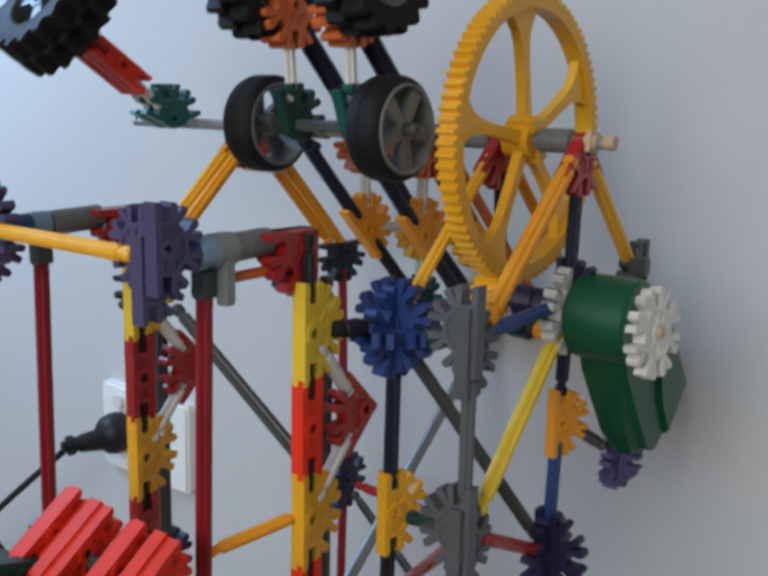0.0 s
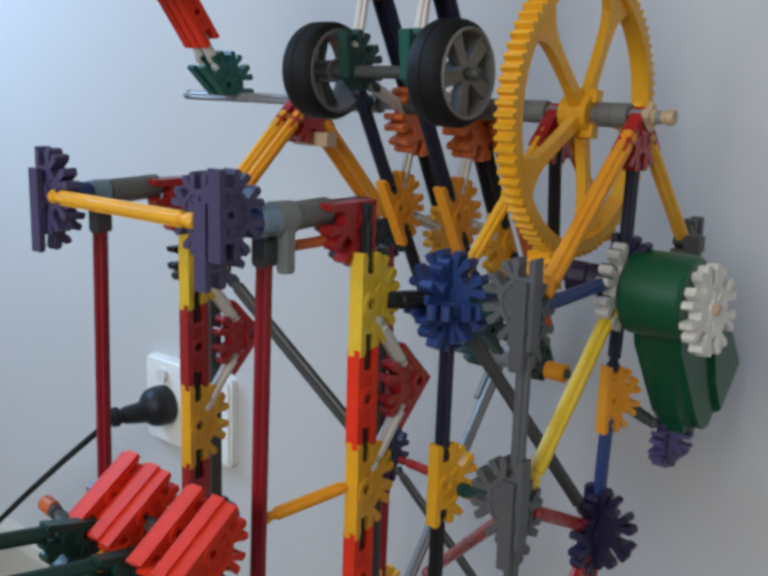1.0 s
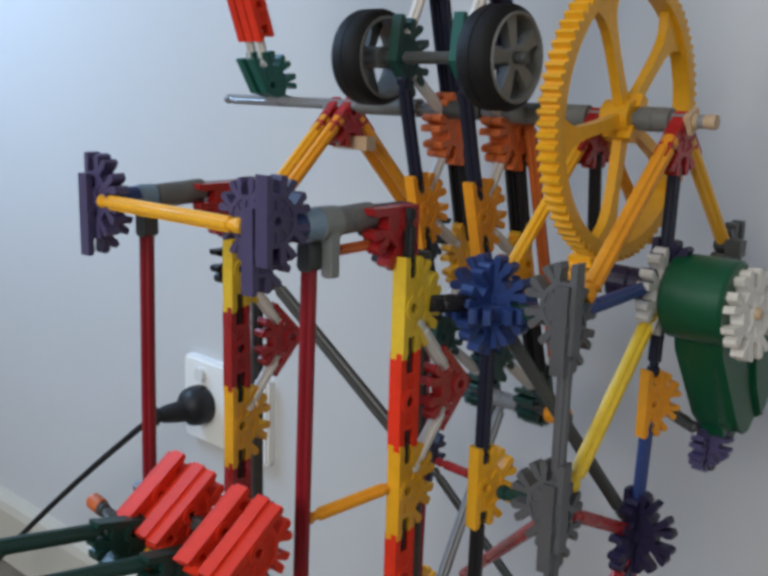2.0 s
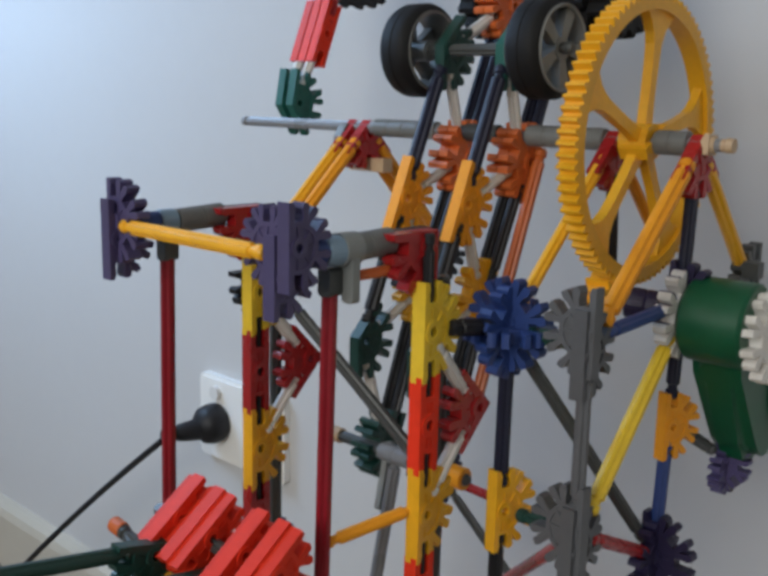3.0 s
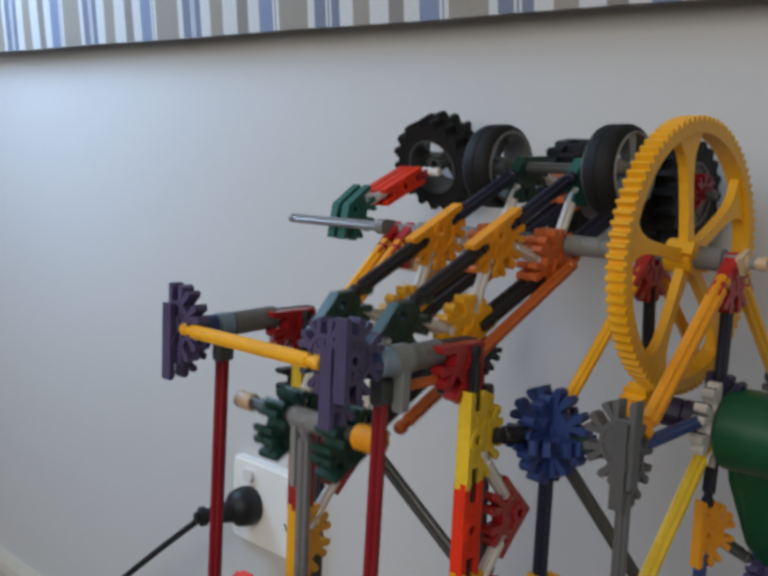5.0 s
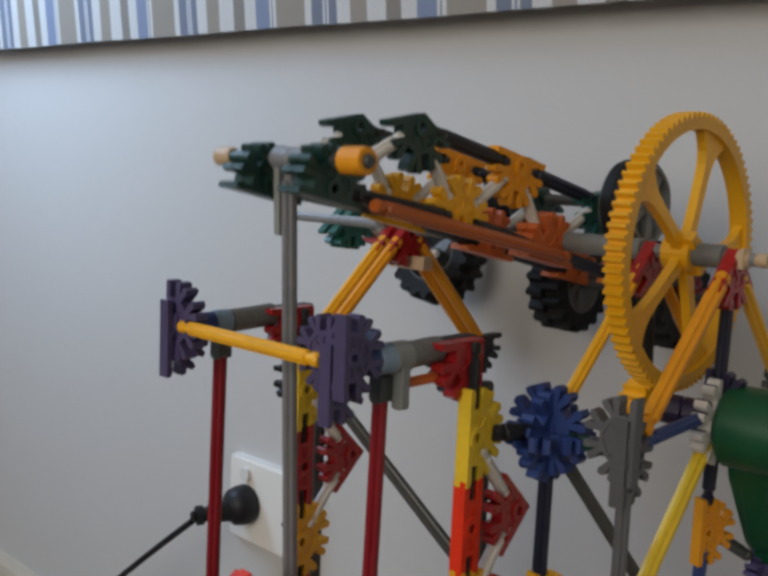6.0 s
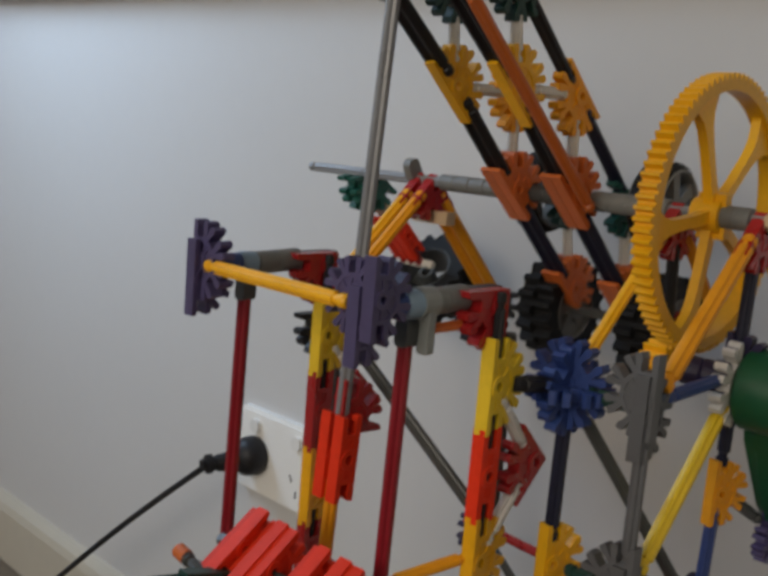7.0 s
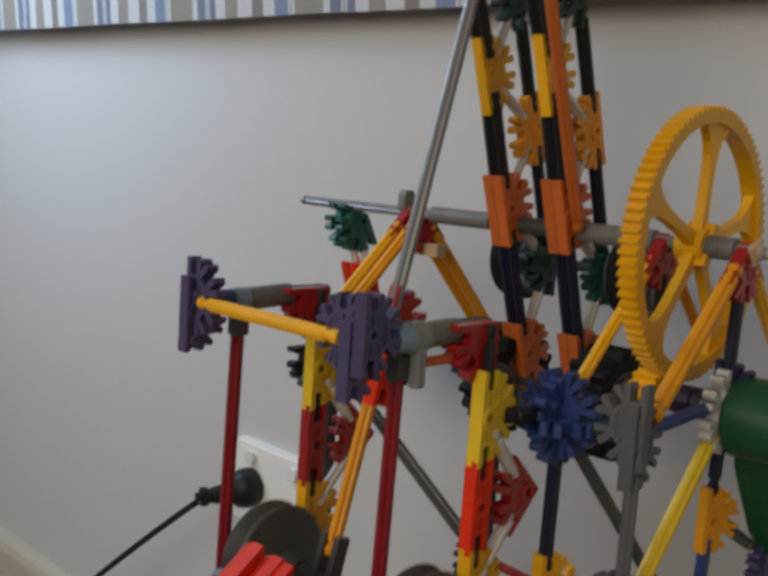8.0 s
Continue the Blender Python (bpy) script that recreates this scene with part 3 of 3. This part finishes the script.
def motor():
    top = thing("gear_motor", "dark green plastic motor housing clipped to the frame beside the gear", "motor", (0.045, 0.0, 0.50))
    bm = bmesh.new()
    m = Matrix.Rotation(radians(90), 4, "Y")
    lathe(bm, [(0.0, -0.0165), (0.0175, -0.0165), (0.0195, -0.0145), (0.0195, 0.0115), (0.0180, 0.0130), (0.0, 0.0130)], 40, m, False)
    part("gearbox", bm, GREEN, top, "round dark green gearbox", None, True)
    mm = Matrix(((0, 0, 1, 0), (1, 0, 0, 0), (0, 1, 0, 0), (0, 0, 0, 1)))
    bm = bmesh.new()
    prism(bm, [(-0.014, 0.004), (0.002, -0.026), (0.024, -0.068), (0.034, -0.077), (0.046, -0.077), (0.056, -0.068), (0.060, -0.054), (0.040, -0.006), (0.020, 0.018)], -0.0150, 0.0080, mm)
    bmesh.ops.bevel(bm, geom=list(bm.edges), offset=0.0075, segments=5, affect="EDGES", clamp_overlap=True)
    part("housing", bm, GREEN, top, "dark green motor housing", None, True)
    bm = bmesh.new()
    prism(bm, [(0.022, 0.012), (0.046, -0.010), (0.074, -0.044), (0.052, -0.067), (0.040, -0.048)], -0.008, 0.0105, mm)
    bmesh.ops.bevel(bm, geom=list(bm.edges), offset=0.0015, segments=2, affect="EDGES")
    part("cover", bm, GREEN, top, "dark green battery cover")
    connector(top, EIGHT, WHITE, Vector((0.0175, 0.003, -0.004)), Vector((1, -0.1, 0.1)), Z)
    connector(top, EIGHT, WHITE, Vector((-0.0200, -0.006, 0.002)), Vector((1, 0, 0)), -Y)
    rod(top, Vector((-0.032, -0.001, -0.002)), Vector((0.0225, 0.002, -0.003)), TAN, 0.0)
    bm = bmesh.new()
    block(bm, (-0.004, 0.006, 0.014), (0.004, 0.013, 0.022))
    part("bracket", bm, DARKGREY, top, "dark grey mounting block", Matrix.Translation((-0.012, 0.045, -0.002)))
    return top


motor()

# ---- axle with the large gear ----


def gear_mesh(teeth=84, outer=0.0668, width=0.0092, wall=0.0080):
    bm = bmesh.new()
    root, hole = outer - 0.0028, outer - wall
    n = teeth * 4
    lo, hi = -width, 0.0
    rings = {"o0": [], "o1": [], "i0": [], "i1": []}
    for k in range(n):
        a = 2 * math.pi * k / n
        r = outer if k % 4 in (0, 1) else root
        c, s = math.cos(a), math.sin(a)
        for key, rr, x in (("o0", r, lo), ("o1", r, hi), ("i0", hole, lo), ("i1", hole, hi)):
            rings[key].append(bm.verts.new((rr * c, rr * s, x)))
    for k in range(n):
        j = (k + 1) % n
        for p, q in (("o0", "o1"), ("o1", "i1"), ("i1", "i0"), ("i0", "o0")):
            bm.faces.new((rings[p][k], rings[p][j], rings[q][j], rings[q][k]))
    return bm


axle = thing("gear_axle", "grey rod axle with a large yellow five-spoked gear", "axle", (0, 0, AX))
TURN_X = Matrix(((0, 0, 1, 0), (-1, 0, 0, 0), (0, -1, 0, 0), (0, 0, 0, 1)))
part("pinion", gear_mesh(12, 0.0105, 0.012, 0.007), YELLOW, tower, "small yellow pinion", Matrix.Translation(P(0.0, -0.022, 0.507)) @ TURN_X)
gear = part("gear", gear_mesh(), YELLOW, axle, "large yellow toothed gear", Matrix.Translation((0.0, 0, 0)) @ TURN_X)
for k in range(5):
    bm = bmesh.new()
    m = Matrix.Rotation(radians(72 * k), 4, "Z")
    half = [(0.004, 0.0034), (0.022, 0.0027), (0.036, 0.0029), (0.044, 0.0036), (0.0495, 0.0054), (0.0535, 0.0084), (0.0565, 0.0110), (0.0590, 0.0150)]
    a = [(x, -y) for x, y in half] + half[::-1]
    prism(bm, a, -0.0072, -0.0024, m)
    part("spoke", bm, YELLOW, gear, "yellow gear spoke")
bm = bmesh.new()
lathe(bm, [(0.0032, -0.013), (0.0085, -0.013), (0.0085, 0.001), (0.0032, 0.001)], 20)
for s in (-1, 1):
    block(bm, (-0.003, s * 0.008 - 0.003, -0.011), (0.003, s * 0.008 + 0.003, 0.003), Matrix.Rotation(radians(36), 4, "Z"))
part("gear_hub", bm, YELLOW, gear, "yellow gear hub with lugs")
rod(axle, Vector((-0.293, 0, 0)), Vector((-0.09, 0, 0)), SILVER, 0.0, "", 0.0032)
rod(axle, Vector((-0.09, 0, 0)), Vector((0.036, 0, 0)), SILVER, 0.0, "", 0.0032)
sleeve(axle, Vector((-0.172, 0, 0)), Vector((-0.126, 0, 0)), GREY, 0.0050)
sleeve(axle, Vector((-0.108, 0, 0)), Vector((-0.084, 0, 0)), DARKGREY, 0.0048)
sleeve(axle, Vector((-0.066, 0, 0)), Vector((-0.022, 0, 0)), GREY, 0.0054)
sleeve(axle, Vector((0.004, 0, 0)), Vector((0.020, 0, 0)), GREY, 0.0056)
bm = bmesh.new()
prism(bm, rounded_plate(0.0095, 0.014, 0.0040), -0.0028, 0.0028)
part("axle_clip", bm, GREY, axle, "grey clip on the axle", frame_of(Vector((-0.1945, 0.0055, -0.0034)), X, Vector((0, 0.852, -0.524))))
bm = bmesh.new()
lathe(bm, [(0.0, 0), (0.0038, 0), (0.0038, 0.005), (0.0029, 0.006), (0.0029, 0.010), (0.0035, 0.011), (0.0032, 0.014), (0.0, 0.014)], 16, None, False)
part("end_clip", bm, TAN, axle, "tan axle end clip", Matrix.Translation((0.0265, 0, 0)) @ Matrix.Rotation(radians(90), 4, "Y"))
bm = bmesh.new()
block(bm, (-0.0012, -0.0046, -0.0046), (0.0012, 0.0046, 0.0046))
part("locking_clip", bm, TAN, axle, "tan locking clip", Matrix.Translation((0.0295, 0, 0)))

# ---- wheels ----


def tyre_mesh(knobby):
    bm = bmesh.new()
    ro, w = (0.0272, 0.0115) if knobby else (0.0242, 0.0098)
    ri = 0.0185 if knobby else 0.0203
    if not knobby:
        lathe(bm, [(ri, -w), (ro - 0.004, -w), (ro - 0.001, -w * 0.8), (ro, -w * 0.55), (ro, -w * 0.06), (ro - 0.0003, -w * 0.04), (ro - 0.0003, w * 0.04), (ro, w * 0.06), (ro, w * 0.55), (ro - 0.001, w * 0.8), (ro - 0.004, w), (ri, w)], 56)
        return mesh_of("tyre", bm, RUBBER, True)
    # two rows of staggered tread blocks
    rings = []
    for k in range(18 * 4):
        a = 2 * math.pi * k / 72
        left, right = (ro + (0.0040 if (k + shift) % 4 < 2 else 0.0) for shift in (0, 2))
        prof = [(ri, -w), (ro - 0.0045, -w), (left - 0.0006, -w * 1.04), (left, -w * 0.9), (left, -0.0004), (right, 0.0004), (right, w * 0.9), (right - 0.0006, w * 1.04), (ro - 0.0045, w), (ri, w)]
        rings.append([bm.verts.new((r * math.cos(a), r * math.sin(a), h)) for r, h in prof])
    for k in range(72):
        p, q = rings[k], rings[(k + 1) % 72]
        for i in range(10):
            j = (i + 1) % 10
            bm.faces.new((p[i], q[i], q[j], p[j]))
    return mesh_of("tyre", bm, RUBBER)


def rim_mesh(knobby, closed=False):
    bm = bmesh.new()
    ri, w = (0.0188, 0.0112) if knobby else (0.0206, 0.0100)
    lathe(bm, [(ri - 0.0016, -w), (ri, -w), (ri, w), (ri - 0.0006, w + 0.0006), (ri - 0.0016, w)], 32)
    lathe(bm, [(0.0030, -w * 0.7), (0.0055, -w * 0.7), (0.0055, w * 0.9), (0.0030, w * 0.9)], 16)
    n = 5 if closed or not knobby else 3
    if closed:
        lathe(bm, [(0.0050, w * 0.25), (ri - 0.001, w * 0.5), (ri - 0.001, w * 0.85), (0.0050, w * 0.6)], 28)
    for k in range(n):
        m = Matrix.Rotation(2 * math.pi * k / n, 4, "Z")
        block(bm, (0.0045, -0.0024, w * 0.35), (ri - 0.0010, 0.0024, w * 0.85), m, 1.6)
    return mesh_of("rim", bm, HUBGREY if closed else DARKGREY if knobby else RIM, True)


TYRES = {True: tyre_mesh(True), False: tyre_mesh(False)}
RIMS = {True: rim_mesh(True, True), False: rim_mesh(False), None: rim_mesh(True)}


def wheel(parent, at, knobby, axis=(1, 0, 0), size=1.0):
    m = Vector(axis).to_track_quat("Z", "Y").to_matrix().to_4x4()
    m = Matrix.Translation(at) @ m @ Matrix.Scale(size, 4)
    t = part("tyre", TYRES[knobby], RUBBER, parent, "black knobby rubber tyre" if knobby else "smooth black rubber tyre", m)
    part("rim", RIMS[None if axis[0] != 1 and knobby else knobby], RIM, t, "dark grey five-spoke rim")


# ---- rocking beam ----
beam = thing("rocking_beam", "two-sided truss beam of construction rods weighted with black toy wheels", "beam", (0, 0, AX))


def B(s, d, x):
    """A place on the beam: s along it towards its tip, d across it, x along the axle."""
    return Vector((x, -s, d))


BX = (-0.111, -0.0725)
TIP = 0.174
TIP_LOW, MID, LOW, TAIL = (TIP - 0.003, -0.009), (0.086, -0.005), (0.012, -0.0075), (-0.077, -0.009)
UPPER_MID, UPPER_TIP, UPPER_TAIL = (0.047, 0.029), (0.123, 0.029), (-0.034, 0.028)
for x in BX:
    # the lower chord is doubled, the upper one single
    for dx in (-0.0033, 0.0033):
        connector(beam, FIVE, ORANGE, B(*LOW, x + dx), X, Z)
        connector(beam, FIVE, DARKGREEN, B(*TIP_LOW, x + dx), X, Z, "", 0.88)
        connector(beam, FIVE, ORANGE, B(*TAIL, x + dx), X, Z)
        rod(beam, B(*LOW, x + dx), B(*MID, x + dx), BLACK, 0.009)
        rod(beam, B(*MID, x + dx), B(*TIP_LOW, x + dx), BLACK, 0.009)
        rod(beam, B(*TAIL, x + dx), B(*LOW, x + dx), NAVY, 0.009)
    connector(beam, FIVE, YELLOW, B(*MID, x), X, Z)
    connector(beam, FIVE, AMBER, B(*UPPER_MID, x), X, -Z)
    connector(beam, FOUR, DARKGREEN, B(*UPPER_TIP, x), X, -Z)
    connector(beam, FOUR, TEAL if x > -0.1 else DARKGREEN, B(*UPPER_TAIL, x), X, -Z)
    rod(beam, B(*UPPER_TAIL, x), B(*UPPER_MID, x), NAVY, 0.009, "", 0.0038)
    rod(beam, B(*UPPER_MID, x), B(*UPPER_TIP, x), BLACK, 0.009, "", 0.0038)
    for a, b in ((LOW, UPPER_MID), (MID, UPPER_MID), (MID, UPPER_TIP), (TIP_LOW, UPPER_TIP), (LOW, UPPER_TAIL), (TAIL, UPPER_TAIL)):
        rod(beam, B(*a, x), B(*b, x), WHITE, 0.010)
rod(beam, B(0.004, -0.0085, BX[1] + 0.0105), B(0.152, -0.0115, BX[1] + 0.0105), RUST, 0.0, "orange-brown rod along the beam", 0.0033)
rod(beam, B(TIP, 0.002, -0.143), B(TIP, 0.002, -0.045), DARKGREY, 0.0)
sleeve(beam, B(TIP, 0.002, -0.141), B(TIP, 0.002, -0.130), TAN, 0.0042, "tan end clip", "end_clip")
sleeve(beam, B(TIP, 0.002, -0.060), B(TIP, 0.002, -0.047), AMBER, 0.0056, "amber end clip", "end_clip")
sleeve(beam, B(TIP, 0.002, -0.101), B(TIP, 0.002, -0.079), SILVER, 0.0048)
rod(beam, B(-0.093, -0.014, -0.15), B(-0.093, -0.014, -0.028), DARKGREY, 0.0)
for x in (-0.120, -0.052):
    wheel(beam, B(-0.093, -0.014, x), True)
rod(beam, B(-0.034, 0.028, -0.15), B(-0.034, 0.028, -0.035), DARKGREY, 0.0)
wheel(beam, B(-0.034, 0.028, -0.129), False, (-1, 0, 0))
wheel(beam, B(-0.034, 0.028, -0.050), False)
connector(beam, FIVE, MAROON, B(-0.093, -0.014, -0.038), X, Z, "", 0.6)

# ---- crank at the far end of the axle, with a wheel of its own ----
crank = thing("crank_arm", "axle crank of teal and red pieces with a knobby tyre", "crank", (0, 0, AX))
for dx in (-0.005, 0.005):
    x = -0.247 + dx
    connector(crank, FOUR, TEAL, B(-0.012, 0.004, x), X, B(-0.55, -0.85, 0))
    rod(crank, B(-0.012, 0.004, x), B(-0.062, 0.0, x), WHITE, 0.010)
for dx in (-0.0075, 0.0, 0.0075):
    x = -0.247 + dx
    connector(crank, TWO, BRIGHTRED, B(-0.060, 0.0, x), X, B(0, 1, 0))
    rod(crank, B(-0.060, 0.0, x), B(-0.094, -0.002, x), RED, 0.006)
rod(crank, B(-0.088, -0.001, -0.262), B(-0.088, -0.001, -0.228), WHITE, 0.0)
wheel(crank, B(-0.107, -0.001, -0.242), True, B(-1, -0.04, -0.06), 1.09)

# ---- hanging link ----
link = thing("hanging_link", "grey and amber rods hanging from the beam tip with two rollers", "linkage")
L1, L2 = 0.223, 0.333
LX = -0.0925
bm = bmesh.new()
prism(bm, rounded_plate(0.0056, 0.036, 0.0015), 0.0, 0.0034)
part("pivot_clip", bm, PALEGREY, link, "flat pale grey pivot clip", frame_of(Vector((-0.0034, 0, -0.0125)), -X, Z))
rod(link, Vector((0, 0, 0)), Vector((0, 0, -L1)), SILVER, 0.0, "", 0.0034)
for dx in (-0.0045, 0.0045):
    connector(link, TWO, BRIGHTRED, Vector((dx, 0, -L1 - 0.012)), X, Vector((0, 1, 0)))
connector(link, THREE, RED, Vector((0, 0.003, -L1 + 0.004)), X, Vector((0, 0.7, 0.7)))
rod(link, Vector((0, 0, -L1 - 0.01)), Vector((0, 0, -L2)), AMBER, 0.006, "", 0.0036)
bm = bmesh.new()
for dx in (-0.0062, 0.0028):
    block(bm, (dx, -0.0035, -0.010), (dx + 0.0034, 0.0035, 0.016))
block(bm, (-0.0030, -0.0030, -0.010), (0.0030, 0.0030, -0.002))
part("fork_clip", bm, DARKGREY, link, "dark grey forked rod clip", Matrix.Translation((0, 0, -L2)))
rod(link, Vector((-0.06, 0, -L2 - 0.006)), Vector((0.085, 0, -L2 - 0.006)), DARKGREY, 0.0, "", 0.0042)
for x in (-0.036, 0.060):
    bm = bmesh.new()
    lathe(bm, [(0.003, -0.0090), (0.024, -0.0090), (0.0278, -0.0078), (0.0284, -0.0066), (0.0272, -0.0052), (0.0235, -0.0016), (0.0235, 0.0000), (0.0280, 0.0030), (0.0286, 0.0046), (0.0276, 0.0060), (0.015, 0.0078), (0.0070, 0.0105), (0.0058, 0.0220), (0.003, 0.0220)], 44)
    part("roller", bm, DARKGREY, link, "dark grey grooved roller", Matrix.Translation((x, 0, -L2 - 0.006)) @ Matrix.Rotation(radians(90), 4, "Y") @ Matrix.Scale(0.93, 4), True)


THETA = [(0.0, -136), (0.5, -125), (1.0, -119), (1.5, -116.5), (2.2, -98), (3.0, -68), (3.5, -58.5), (4.0, -49), (4.5, -43), (5.2, -18), (6.0, 11.5), (6.5, 24.8), (7.0, 40.3), (7.5, 55.0), (8.0, 70.0)]
CRANK = [(0.0, -147), (0.5, -135), (1.0, -127), (1.5, -124), (2.2, -102), (3.0, -69), (3.5, -58.5), (4.0, -49), (4.5, -42), (5.2, -16), (6.0, 15), (6.5, 28.5), (7.0, 44), (7.5, 57), (8.0, 72)]
GEARS = [(0.0, 8.5), (0.5, 26), (1.0, 43), (1.5, 49), (2.2, 70), (3.0, 95), (3.5, 112), (4.0, 125), (4.5, 138), (5.2, 158), (6.0, 180), (6.5, 195), (7.0, 209), (7.5, 224), (8.0, 238.4)]
FOOT_Y = [(0.0, -0.106), (0.5, -0.10), (1.0, -0.095), (1.5, -0.089), (2.2, -0.10), (3.0, -0.12), (3.5, -0.13), (4.0, -0.138), (4.5, -0.144), (5.2, -0.15), (6.0, -0.150), (6.5, -0.151), (7.0, -0.147), (7.5, -0.147), (8.0, -0.145)]
SWAY = {7.0: 0.9, 7.5: 0.1, 8.0: -0.7}


SLIDE = [(0.0, 0.0), (1.5, 0.0005), (3.0, 0.0015), (3.5, 0.0025), (4.5, 0.006), (6.0, 0.0045), (7.5, 0.005), (8.0, 0.0045)]


def motions():
    walk(beam, [(t, pose(0, 0, AX, -a, 0, 0)) for t, a in THETA])
    walk(crank, [(t, pose(0, 0, AX, -a, 0, 0)) for t, a in CRANK])
    walk(axle, [(t, pose(0, 0, AX, -a, 0, 0)) for t, a in GEARS])
    walk(gear, [(t, Matrix.Translation((x, 0, 0)) @ TURN_X) for t, x in SLIDE])
    rows = []
    for (t, a), (_, fy) in zip(THETA, FOOT_Y):
        ty, tz = -TIP * math.cos(radians(a)), AX + TIP * math.sin(radians(a))
        lean = math.degrees(math.asin((fy - ty) / 0.315))
        rows.append((t, pose(LX, ty, tz, lean, SWAY.get(t, 1.7), 0)))
    walk(link, rows)


motions()
